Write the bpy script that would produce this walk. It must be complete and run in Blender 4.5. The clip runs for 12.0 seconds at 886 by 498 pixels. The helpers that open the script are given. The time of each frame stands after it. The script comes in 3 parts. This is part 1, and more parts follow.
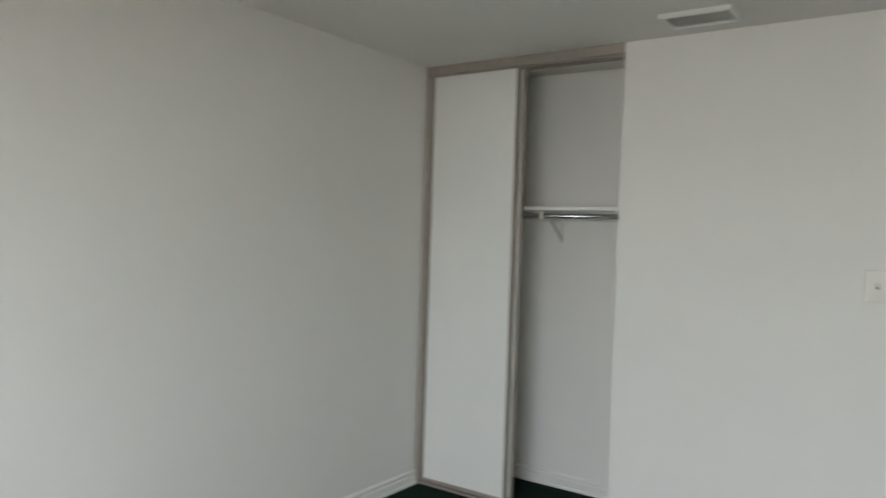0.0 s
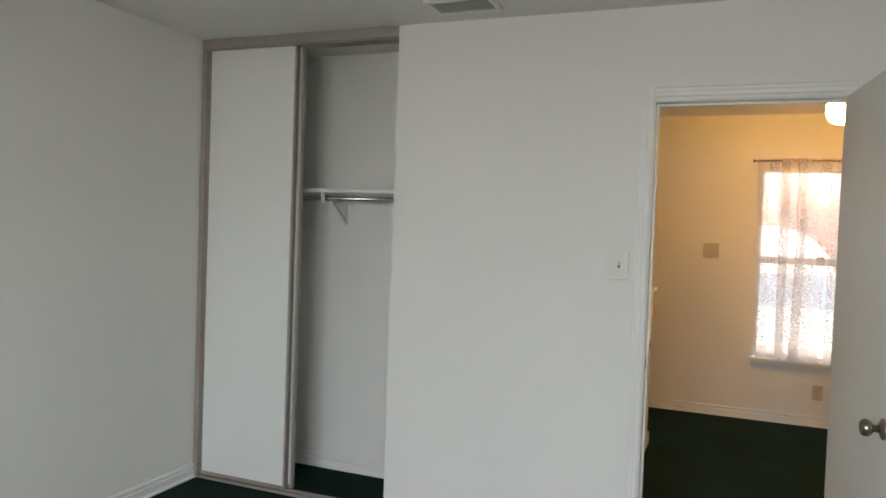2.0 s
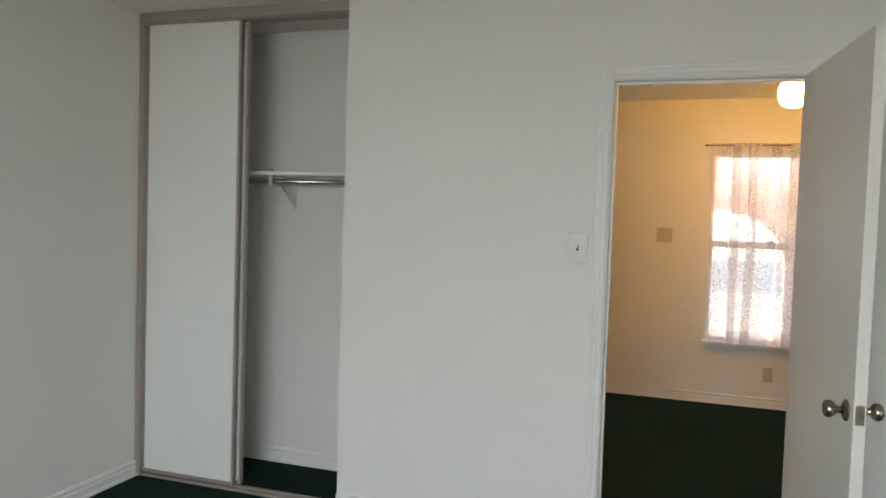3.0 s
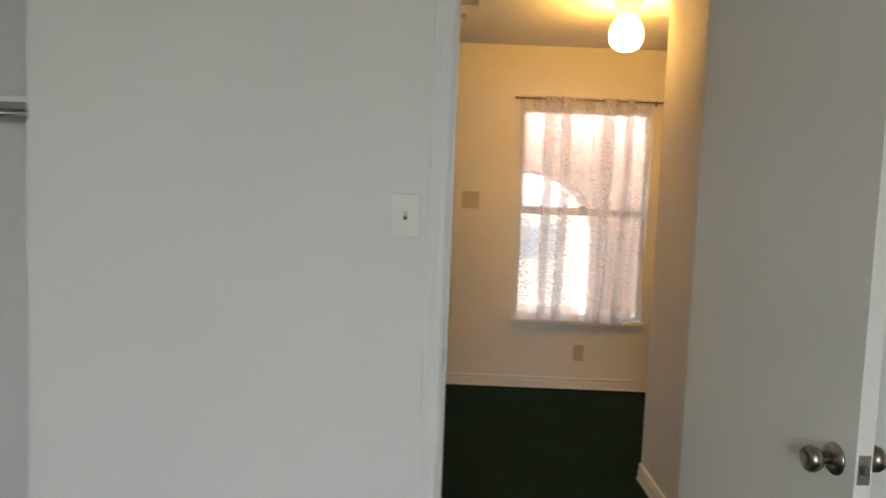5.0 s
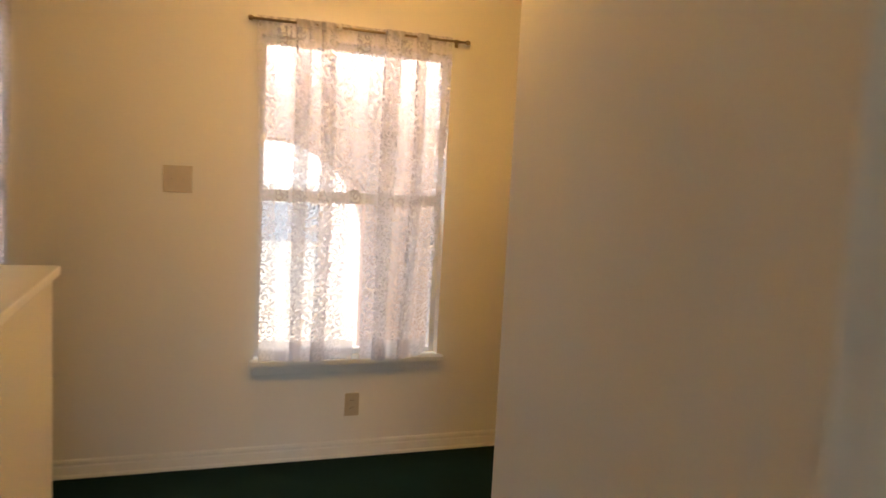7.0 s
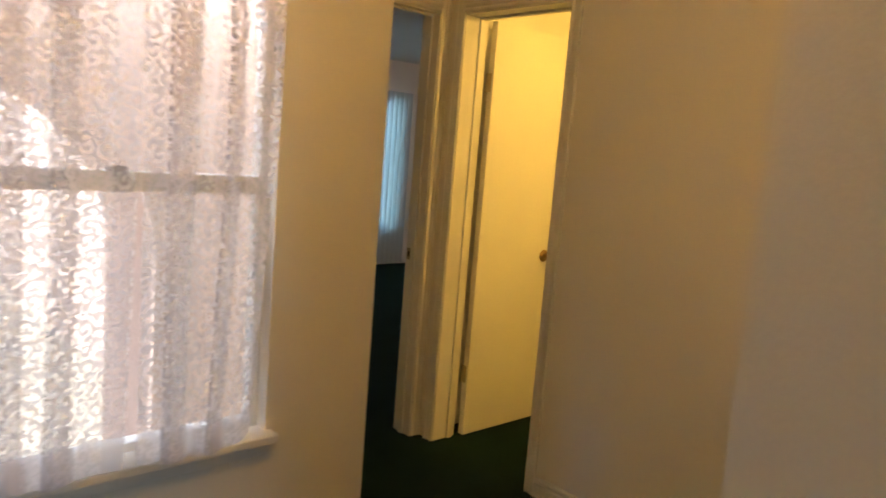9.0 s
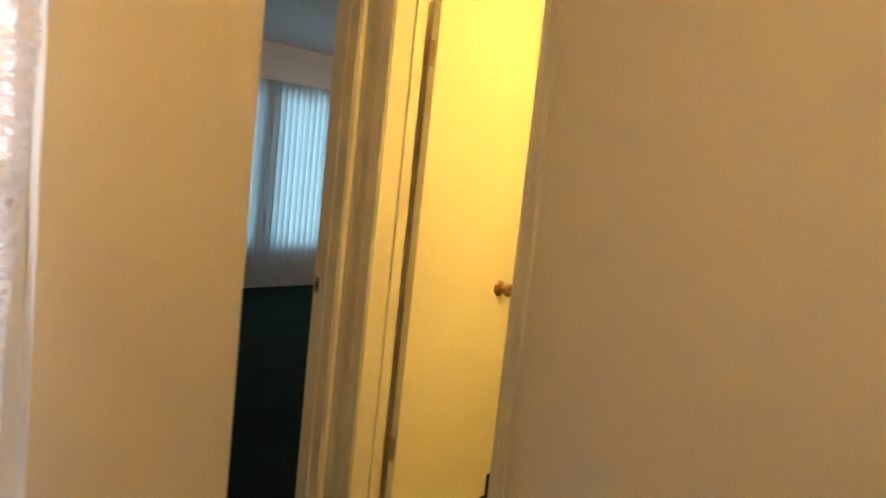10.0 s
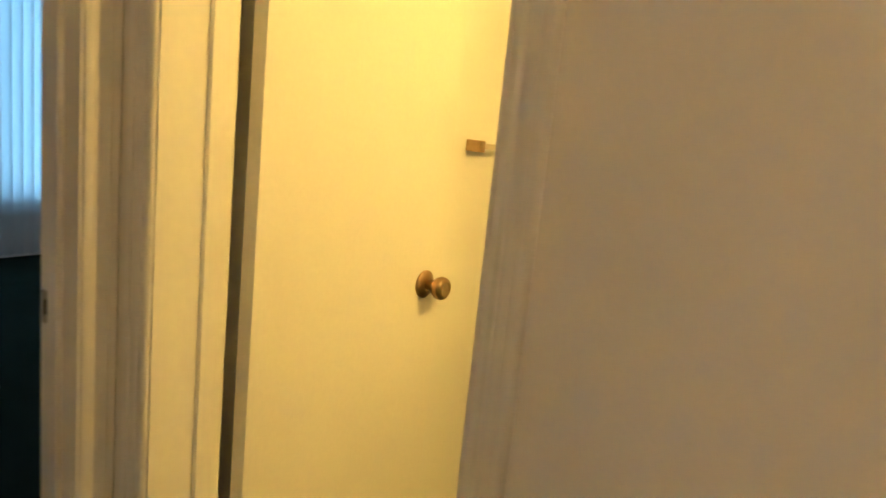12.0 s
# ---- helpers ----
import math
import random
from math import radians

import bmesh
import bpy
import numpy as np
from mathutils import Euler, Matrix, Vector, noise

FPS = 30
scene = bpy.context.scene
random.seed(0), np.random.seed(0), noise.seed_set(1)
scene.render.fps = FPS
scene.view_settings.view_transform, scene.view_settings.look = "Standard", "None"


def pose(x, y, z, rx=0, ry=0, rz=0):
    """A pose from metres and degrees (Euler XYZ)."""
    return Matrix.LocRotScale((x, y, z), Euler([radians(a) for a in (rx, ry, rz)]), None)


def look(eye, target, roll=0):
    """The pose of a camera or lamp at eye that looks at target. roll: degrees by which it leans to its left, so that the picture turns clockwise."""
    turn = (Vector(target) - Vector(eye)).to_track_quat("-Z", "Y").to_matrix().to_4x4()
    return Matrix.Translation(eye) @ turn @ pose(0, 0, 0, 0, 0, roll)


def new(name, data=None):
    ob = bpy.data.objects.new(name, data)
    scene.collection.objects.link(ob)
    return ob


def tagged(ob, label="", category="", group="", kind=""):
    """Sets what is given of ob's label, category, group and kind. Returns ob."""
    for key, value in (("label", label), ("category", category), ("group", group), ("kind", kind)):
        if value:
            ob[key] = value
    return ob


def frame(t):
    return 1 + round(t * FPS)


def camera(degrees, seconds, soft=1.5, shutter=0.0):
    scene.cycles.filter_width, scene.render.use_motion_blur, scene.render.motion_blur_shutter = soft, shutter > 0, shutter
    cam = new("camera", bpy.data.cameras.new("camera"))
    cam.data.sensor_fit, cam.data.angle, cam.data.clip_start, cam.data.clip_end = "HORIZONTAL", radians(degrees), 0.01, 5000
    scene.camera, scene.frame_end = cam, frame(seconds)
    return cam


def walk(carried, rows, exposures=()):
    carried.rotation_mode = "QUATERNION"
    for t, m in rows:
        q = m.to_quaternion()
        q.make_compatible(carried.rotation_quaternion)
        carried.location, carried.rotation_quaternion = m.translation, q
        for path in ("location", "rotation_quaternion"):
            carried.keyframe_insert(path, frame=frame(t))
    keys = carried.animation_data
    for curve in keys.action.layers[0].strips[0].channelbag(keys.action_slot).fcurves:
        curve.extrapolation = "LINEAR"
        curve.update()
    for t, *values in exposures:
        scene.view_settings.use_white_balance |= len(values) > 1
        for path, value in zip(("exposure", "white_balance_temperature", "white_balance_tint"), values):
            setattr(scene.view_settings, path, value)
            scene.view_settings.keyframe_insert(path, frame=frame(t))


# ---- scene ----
cam = camera(62.5, 12.0, shutter=0.5)
# seconds, the eye and what it looks at in metres, and the lean in degrees
PATH = [
    (0, (2.57, -3.44, 1.485), (1.420, -1.804, 1.441), 1.9),
    (0.5, (2.63, -3.325, 1.483), (1.706, -1.552, 1.426), 2.3),
    (1, (2.717, -3.283, 1.49), (1.887, -1.465, 1.427), 2.0),
    (1.5, (2.765, -3.286, 1.482), (1.975, -1.45, 1.418), 2.0),
    (2, (2.795, -3.272, 1.473), (2.048, -1.418, 1.408), 2.1),
    (2.5, (2.789, -3.259, 1.454), (2.099, -1.383, 1.381), 2.0),
    (4.5, (2.483, -2.44, 1.422), (2.249, -0.46, 1.271), 2.0),
    (5, (2.441, -2.143, 1.403), (2.43, -0.15, 1.244), 2.3),
    (5.5, (2.511, -1.782, 1.426), (2.689, 0.201, 1.244), 2.5),
    (6, (2.547, -1.279, 1.397), (2.924, 0.677, 1.218), 2.6),
    (6.5, (2.633, -0.811, 1.430), (3.149, 1.107, 1.232), 2.7),
    (6.7, (2.640, -0.646, 1.430), (3.212, 1.256, 1.229), 2.8),
    (8.5, (2.582, 0.933, 1.360), (3.785, 2.518, 1.128), 4.2),
    (9, (2.74, 1.105, 1.443), (4.078, 2.568, 1.175), 4.6),
    (9.5, (3.108, 1.306, 1.418), (4.462, 2.758, 1.18), 5.3),
    (10, (3.436, 1.78, 1.376), (4.892, 3.134, 1.164), 6.1),
    (10.5, (3.596, 1.763, 1.422), (5.025, 3.13, 1.123), 5.6),
    (11, (3.922, 2.065, 1.401), (5.402, 3.363, 1.044), 4.4),
    (11.5, (4.207, 2.359, 1.362), (5.744, 3.583, 0.984), 5.4),
    (12, (4.453, 2.638, 1.308), (6.058, 3.777, 0.951), 5.8),
]
EXPOSURES = [(0, 1.40, 6500, 12), (2.5, 1.40, 6500, 12), (4.5, 1.18, 6500, 12), (5.5, 1.15, 6550, 12), (6.5, 1.3, 6500, 12), (8.3, 0.88, 6050, 9), (9, 1.02, 6000, 9), (9.5, 1.2, 6100, 10), (10, 1.55, 5950, 9), (11, 1.58, 5850, 9), (11.5, 1.64, 5450, 9), (12, 1.58, 4950, 9)]
walk(cam, [(t, look(eye, target, lean)) for t, eye, target, lean in PATH], EXPOSURES)

# ---------------------------------------------------------------- world and light
world = bpy.data.worlds.new("world")
scene.world = world
world.use_nodes = True
wn = world.node_tree
sky = wn.nodes.new("ShaderNodeTexSky")
sky.sky_type, sky.sun_disc = "NISHITA", False
sky.sun_elevation, sky.sun_rotation = radians(42), radians(269)
wn.links.new(sky.outputs[0], wn.nodes["Background"].inputs[0])
wn.nodes["Background"].inputs[1].default_value = 0.15

sun_data = bpy.data.lights.new("sun", "SUN")
sun_data.energy, sun_data.angle, sun_data.color = 5.0, radians(0.5), (1.0, 0.95, 0.87)
sun = new("sun", sun_data)
sun.matrix_world = look((-22, -0.5, 20), (0, 0, 0))


def area(name, eye, target, sx, sy, watts, color):
    d = bpy.data.lights.new(name, "AREA")
    d.shape, d.size, d.size_y, d.energy, d.color = "RECTANGLE", sx, sy, watts, color
    ob = new(name, d)
    ob.matrix_world = look(eye, target)
    return ob


def bulb(name, at, watts, color, radius):
    d = bpy.data.lights.new(name, "POINT")
    d.energy, d.color, d.shadow_soft_size = watts, color, radius
    ob = new(name, d)
    ob.location = at
    return ob


# sky light in the bedroom's and the living room's windows
area("window_light_bedroom", (2.25, -5.12, 1.7), (2.25, -4.70, 0.0), 1.9, 1.1, 76, (0.88, 0.95, 1.0))
# added upward lamp at the same window, imitating sunlight off the pale ground outside
area("ground_bounce_fill", (2.25, -5.16, 1.2), (2.25, -4.80, 2.2), 1.9, 0.7, 5, (1.0, 0.80, 0.60))
area("window_light_living", (7.13, 8.5, 1.22), (7.13, 0, 1.22), 2.6, 1.7, 14, (0.58, 0.90, 1.0))
# added fill lamp over the gap behind the porch arch, standing in for sky light
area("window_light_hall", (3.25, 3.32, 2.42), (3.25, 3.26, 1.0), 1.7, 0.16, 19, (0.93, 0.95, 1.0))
# sky light in the stair window's opening
area("window_light_stair", (1.5, 3.15, 1.26), (2.1, 1.6, 1.1), 0.75, 1.4, 1.6, (0.86, 0.93, 1.0))
# the bathroom's lit lamp
bulb("bathroom_bulb", (5.50, 2.36, 2.08), 16, (1.0, 0.54, 0.085), 0.08)

# the living room's lit lamp, beyond the door frame
bulb("living_bulb", (8.3, 5.9, 2.2), 7, (1.0, 0.66, 0.46), 0.09)

# ---------------------------------------------------------------- materials


def mat(name, color, rough=0.6, metal=0.0, var=0.06, scale=8.0, bump=0.0, bscale=200.0, fine=0.03, stain=None, spec=0.5):
    m = bpy.data.materials.new(name)
    m.use_nodes = True
    nt = m.node_tree
    b = nt.nodes["Principled BSDF"]
    b.inputs["Roughness"].default_value, b.inputs["Metallic"].default_value = rough, metal
    b.inputs["Specular IOR Level"].default_value = spec
    tc = nt.nodes.new("ShaderNodeTexCoord")
    n1 = nt.nodes.new("ShaderNodeTexNoise")
    n1.inputs["Scale"].default_value, n1.inputs["Detail"].default_value = scale, 4
    n2 = nt.nodes.new("ShaderNodeTexNoise")
    n2.inputs["Scale"].default_value, n2.inputs["Detail"].default_value = bscale, 3
    for n in (n1, n2):
        nt.links.new(tc.outputs["Object"], n.inputs["Vector"])
    r1 = nt.nodes.new("ShaderNodeValToRGB")
    r1.color_ramp.elements[0].position, r1.color_ramp.elements[1].position = 0.3, 0.7
    lo = stain or tuple(c * (1 - var) for c in color)
    r1.color_ramp.elements[0].color, r1.color_ramp.elements[1].color = (*lo, 1), (*color, 1)
    nt.links.new(n1.outputs["Fac"], r1.inputs["Fac"])
    mx = nt.nodes.new("ShaderNodeMix")
    mx.data_type, mx.blend_type = "RGBA", "MULTIPLY"
    mx.inputs["Factor"].default_value = 1.0
    r2 = nt.nodes.new("ShaderNodeValToRGB")
    r2.color_ramp.elements[0].position, r2.color_ramp.elements[1].position = 0.3, 0.7
    k = 1 - fine
    r2.color_ramp.elements[0].color, r2.color_ramp.elements[1].color = (k, k, k, 1), (1, 1, 1, 1)
    nt.links.new(n2.outputs["Fac"], r2.inputs["Fac"])
    nt.links.new(r1.outputs["Color"], mx.inputs["A"])
    nt.links.new(r2.outputs["Color"], mx.inputs["B"])
    nt.links.new(mx.outputs["Result"], b.inputs["Base Color"])
    if bump:
        bp = nt.nodes.new("ShaderNodeBump")
        bp.inputs["Strength"].default_value, bp.inputs["Distance"].default_value = bump, 0.002
        nt.links.new(n2.outputs["Fac"], bp.inputs["Height"])
        nt.links.new(bp.outputs["Normal"], b.inputs["Normal"])
    return m


WALL = mat("wall_paint", (0.80, 0.785, 0.74), 0.75, var=0.03, scale=1.6, bump=0.25, bscale=120, fine=0.02)
CEIL = mat("ceiling_paint", (0.82, 0.80, 0.76), 0.9, var=0.03, scale=2.0, bump=0.5, bscale=160, fine=0.04)
TRIM = mat("trim_gloss_paint", (0.82, 0.81, 0.77), 0.38, var=0.04, scale=5, bump=0.05, bscale=60)
DOORP = mat("door_paint", (0.80, 0.78, 0.72), 0.45, var=0.03, scale=3, bump=0.06, bscale=90)
PANEL = mat("closet_panel_paint", (0.80, 0.80, 0.76), 0.5, var=0.03, scale=2.5)
ALU = mat("closet_track_metal", (0.42, 0.37, 0.32), 0.45, metal=0.35, var=0.12, scale=20)
CHROME = mat("closet_rod_metal", (0.55, 0.55, 0.55), 0.25, metal=1.0)
BRASS = mat("aged_brass", (0.50, 0.36, 0.17), 0.28, metal=1.0, var=0.2, scale=40)
NICKEL = mat("tarnished_nickel", (0.42, 0.37, 0.31), 0.28, metal=1.0, var=0.2, scale=40)
PLATE = mat("ivory_plastic", (0.56, 0.48, 0.34), 0.4, var=0.04, scale=20)
PLATEW = mat("white_plastic", (0.66, 0.63, 0.56), 0.35, var=0.03, scale=20)
# near-black colour that paints the shade inside holes, slots and vents
DARK = mat("hole_shade", (0.03, 0.028, 0.025), 0.6)
CARPET = mat("green_carpet", (0.0095, 0.0320, 0.0240), 0.95, var=0.35, scale=3.0, bump=1.0, bscale=420, fine=0.45, spec=0.1)
ALUW = mat("window_white_metal", (0.78, 0.78, 0.78), 0.4)
RODM = mat("curtain_rod_brass", (0.33, 0.24, 0.13), 0.35, metal=0.8, var=0.15, scale=30)

# ---------------------------------------------------------------- building helpers


def box(bm, x0, y0, z0, x1, y1, z1, bevel=0.0):
    r = bmesh.ops.create_cube(bm, size=1.0)
    vs = r["verts"]
    bmesh.ops.scale(bm, vec=(abs(x1 - x0), abs(y1 - y0), abs(z1 - z0)), verts=vs)
    bmesh.ops.translate(bm, vec=((x0 + x1) / 2, (y0 + y1) / 2, (z0 + z1) / 2), verts=vs)
    if bevel:
        es = list({e for v in vs for e in v.link_edges})
        bmesh.ops.bevel(bm, geom=es, offset=bevel, segments=2, affect="EDGES", profile=0.6)
    return bm


def boxes(*rows, bevel=0.0):
    bm = bmesh.new()
    for r in rows:
        box(bm, *r, bevel=bevel)
    return bm


def lathe(profile, axis="z", steps=24):
    """A turned solid from (radius, height) pairs, about z, or laid along y or x."""
    bm = bmesh.new()
    rings = []
    for r, h in profile:
        rings.append([bm.verts.new((r * math.cos(2 * math.pi * i / steps), r * math.sin(2 * math.pi * i / steps), h)) for i in range(steps)])
    for a, b in zip(rings, rings[1:]):
        for i in range(steps):
            bm.faces.new((a[i], a[(i + 1) % steps], b[(i + 1) % steps], b[i]))
    bm.faces.new(rings[0][::-1])
    bm.faces.new(rings[-1])
    if axis == "y":
        bm.transform(Matrix.Rotation(radians(-90), 4, "X"))
    if axis == "x":
        bm.transform(Matrix.Rotation(radians(90), 4, "Y"))
    for f in bm.faces:
        f.smooth = len(f.verts) == 4
    return bm


def mesh_of(name, bm, material):
    me = bpy.data.meshes.new(name)
    bm.normal_update()
    bm.to_mesh(me)
    bm.free()
    if material:
        me.materials.append(material)
    return me


def part(name, bm, material, parent=None, label=""):
    ob = new(name, mesh_of(name, bm, material))
    if parent:
        ob.parent = parent
    if label:
        ob["label"] = label
    return ob


def structure(name, bm, material, label, category):
    return tagged(part(name, bm, material), label, category, kind="structure")


def thing(name, at, label, category, group="", kind=""):
    ob = new(name)
    ob.empty_display_size = 0.1
    ob.matrix_basis = at if isinstance(at, Matrix) else Matrix.Translation(at)
    return tagged(ob, label, category, group, kind)


def moved(bm, m):
    bm.transform(m)
    return bm


# ---------------------------------------------------------------- the shell: numbers of the plan
CZ = 2.448           # ceiling
DX0, DX1, DZ = 2.442, 3.198, 2.035   # bedroom doorway
DZH = 2.072          # the other doorways' height
CLX = 1.203          # closet opening's right edge
WY = 3.106           # window wall, hall face
WEX = 4.262          # window wall's end
CX = 5.114           # wall of the bathroom door, hall face
CY0, CY1 = 3.052, 3.665   # bathroom doorway
BY = 3.779           # wall of the living room door, hall face
BX0, BX1 = 4.35, 5.049   # living room doorway
KX, KY = 3.458, 1.431    # corner of the short wall
FY = 8.145           # living room's far wall
T, TB, J = 0.12, 0.14, 0.018   # walls' and door linings' thickness

def slab(z0, z1):
    """One flat layer under or over the bedroom, the hall, the bathroom, the passage and the living room."""
    n = WY + T - 0.02
    return boxes((-T, -5.32, z0, 5.02, T, z1), (-T, T, z0, CX + TB, n, z1), (-1.62, 0.67, z0, -T, n, z1), (WEX - T + 0.02, n, z0, CX + TB, BY, z1),
                 (CX + TB, 2.08, z0, 7.22, BY, z1), (WEX - T + 0.02, BY, z0, 9.8, FY + T, z1))


structure("floor", slab(-0.1, 0.0), CARPET, "dark green cut pile carpet over all rooms", "floor")
structure("ceiling", slab(CZ, CZ + 0.1), CEIL, "off-white textured drywall ceiling", "ceiling")

structure("wall_west", boxes((-T, -5.2, 0, 0, 0.72, CZ)), WALL, "off-white painted drywall wall of the bedroom", "wall")
structure("wall_closet", boxes((CLX, 0, 0, DX0 - J, T, CZ), (DX0 - J, 0, DZ + J, DX1 + J, T, CZ), (DX1 + J, 0, 0, 4.9, T, CZ)), WALL,
          "off-white painted drywall wall with a doorway beside the closet", "wall")
structure("wall_closet_back", boxes((0, 0.50, 0, CLX + T, 0.62, CZ), (CLX, T, 0, CLX + T, 0.50, CZ)), WALL,
          "off-white painted back and side of the closet", "wall")
BWX0, BWX1, BWZ0, BWZ1 = 1.25, 3.25, 0.75, 2.1
structure("wall_south", boxes((-T, -5.32, 0, BWX0, -5.2, CZ), (BWX1, -5.32, 0, 5.02, -5.2, CZ), (BWX0, -5.32, 0, BWX1, -5.2, BWZ0), (BWX0, -5.32, BWZ1, BWX1, -5.2, CZ)),
          WALL, "off-white painted bedroom wall with a wide window", "wall")
structure("wall_east", boxes((4.9, -5.2, 0, 5.02, T, CZ)), WALL, "off-white painted drywall wall of the bedroom", "wall")

W1 = (2.945, 3.862, 0.506, 2.02)
W2 = (1.07, 1.925, 0.49, 2.02)
structure("wall_north", boxes((-1.5, WY, 0, W2[0], WY + T, CZ), (W2[1], WY, 0, W1[0], WY + T, CZ), (W1[1], WY, 0, WEX, WY + T, CZ),
                              (W2[0], WY, 0, W2[1], WY + T, W2[2]), (W2[0], WY, W2[3], W2[1], WY + T, CZ),
                              (W1[0], WY, 0, W1[1], WY + T, W1[2]), (W1[0], WY, W1[3], W1[1], WY + T, CZ)), WALL,
          "cream painted hall wall with two curtained windows", "wall")
structure("wall_hall_west", boxes((-1.62, 0.67, 0, -1.5, WY + T, CZ), (-1.5, 0.67, 0, -T, 0.72, CZ)), WALL, "cream painted wall beyond the half wall", "wall")
structure("wall_stub", boxes((KX, T, 0, KX + T, KY, CZ)), WALL, "cream painted short wall beside the bedroom door", "wall")
structure("wall_bath", boxes((5.02, 0, 0, CX + TB, T, CZ), (CX, T, 0, CX + TB, CY0 - J, CZ), (CX, CY0 - J, DZH + J, CX + TB, CY1 + J, CZ), (CX, CY1 + J, 0, CX + TB, BY, CZ)), WALL,
          "cream painted hall wall with the bathroom doorway", "wall")
structure("wall_passage_west", boxes((WEX - T, WY + T, 0, WEX, FY, CZ)), WALL, "cream painted side wall of the passage", "wall")
structure("wall_passage_end", boxes((WEX, BY, 0, BX0 - J, BY + T, CZ), (BX0 - J, BY, DZH + J, BX1 + J, BY + T, CZ), (BX1 + J, BY, 0, 9.8, BY + T, CZ)), WALL,
          "cream painted wall with the living room doorway", "wall")
structure("wall_bath_far", boxes((7.1, 2.2, 0, 7.22, BY, CZ), (CX + TB, 2.08, 0, 7.22, 2.2, CZ)), WALL, "cream painted bathroom walls", "wall")
structure("wall_living_east", boxes((9.68, BY + T, 0, 9.8, FY, CZ)), WALL, "pale painted living room wall", "wall")
LWZ0, LWZ1 = 0.43, 2.0
LWIN = ((5.93, 6.58), (6.70, 7.43), (7.63, 8.33))   # the living room's three windows
edges = [WEX - T] + [x for w in LWIN for x in w] + [9.8]
structure("wall_living_far", boxes(*[(edges[i], FY, 0, edges[i + 1], FY + T, CZ) for i in (0, 2, 4, 6)],
                                   *[(a, FY, 0, b, FY + T, LWZ0) for a, b in LWIN], *[(a, FY, LWZ1, b, FY + T, CZ) for a, b in LWIN]),
          WALL, "pale painted living room wall with three windows", "wall")

# ---------------------------------------------------------------- outdoors
PAVE = mat("pale_concrete", (0.64, 0.57, 0.47), 0.9, var=0.15, scale=0.6, bump=0.3, bscale=80, fine=0.15)
STUCCO = mat("pinkish_stucco", (0.78, 0.60, 0.53), 0.9, var=0.12, scale=2.0, bump=0.6, bscale=90, fine=0.15)
structure("ground", boxes((-400, -400, -0.3, 400, 400, -0.012)), PAVE, "pale sunlit ground around the house", "ground")


ASPHALT = mat("pale_asphalt", (0.30, 0.30, 0.31), 0.9, var=0.2, scale=0.4, bump=0.3, bscale=60, fine=0.2)
structure("road", boxes((-200, 14, -0.05, 200, 30, -0.006)), ASPHALT, "grey asphalt street beyond the porch", "road")
# self-lit sheet added far outside so the arch opening turns white
BACKDROP_GLOW = bpy.data.materials.new("backdrop_glow")
BACKDROP_GLOW.use_nodes = True
hz = BACKDROP_GLOW.node_tree.nodes["Principled BSDF"]
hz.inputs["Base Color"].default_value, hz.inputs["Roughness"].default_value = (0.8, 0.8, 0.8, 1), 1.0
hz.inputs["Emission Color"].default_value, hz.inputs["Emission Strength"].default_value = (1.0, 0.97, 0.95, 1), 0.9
structure("backdrop", boxes((-70, 62, -0.02, 70, 62.5, 22)), BACKDROP_GLOW, "added glowing white backdrop for the overbright distance", "backdrop")


def arch_wall(x0, x1, y0, y1, z1, ax, half, spring):
    """A wall with one round-headed opening through it."""
    bm = bmesh.new()
    n = 24
    arc = [(ax + half * math.cos(math.pi * i / n), spring + half * math.sin(math.pi * i / n)) for i in range(n + 1)]
    outer = [(x1, -0.012), (x1, z1), (x0, z1), (x0, -0.012)]
    loop = [(ax + half, -0.012)] + arc + [(ax - half, -0.012)]
    # strips from the arc out to the wall's rim
    def rim(p):
        k = min(max((p[0] - (ax - half)) / (2 * half), 0), 1)
        return (x0 + (x1 - x0) * k, z1)
    rings = []
    for y in (y0, y1):
        inner = [bm.verts.new((p[0], y, p[1])) for p in loop]
        rim_v = [bm.verts.new((x1, y, -0.012))] + [bm.verts.new((rim(p)[0], y, z1)) for p in arc] + [bm.verts.new((x0, y, -0.012))]
        rings.append((inner, rim_v))
        for i in range(len(loop) - 1):
            q = (inner[i], rim_v[i], rim_v[i + 1], inner[i + 1])
            bm.faces.new(q if y == y0 else q[::-1])
    for k in (0, 1):
        a, b = rings[0][k], rings[1][k]
        for i in range(len(a) - 1):
            bm.faces.new((a[i], a[i + 1], b[i + 1], b[i]))
    bmesh.ops.recalc_face_normals(bm, faces=bm.faces)
    return bm


structure("wall_porch", arch_wall(2.2, WEX - T - 0.004, WY + 0.36, WY + 0.86, 2.62, 3.07, 0.565, 1.01), STUCCO, "pinkish stucco porch wall with a round arch", "wall")
structure("wall_porch_west", boxes((-1.5, WY + 0.36, -0.012, 1.83, WY + 0.54, 2.62)), STUCCO, "pinkish stucco porch wall", "wall")

structure("wall_outside", boxes((WEX - T - 0.022, WY + 0.865, -0.012, WEX - T - 0.001, FY + T, 2.5)), STUCCO, "pinkish stucco outer face of the house", "wall")

# ---------------------------------------------------------------- trim


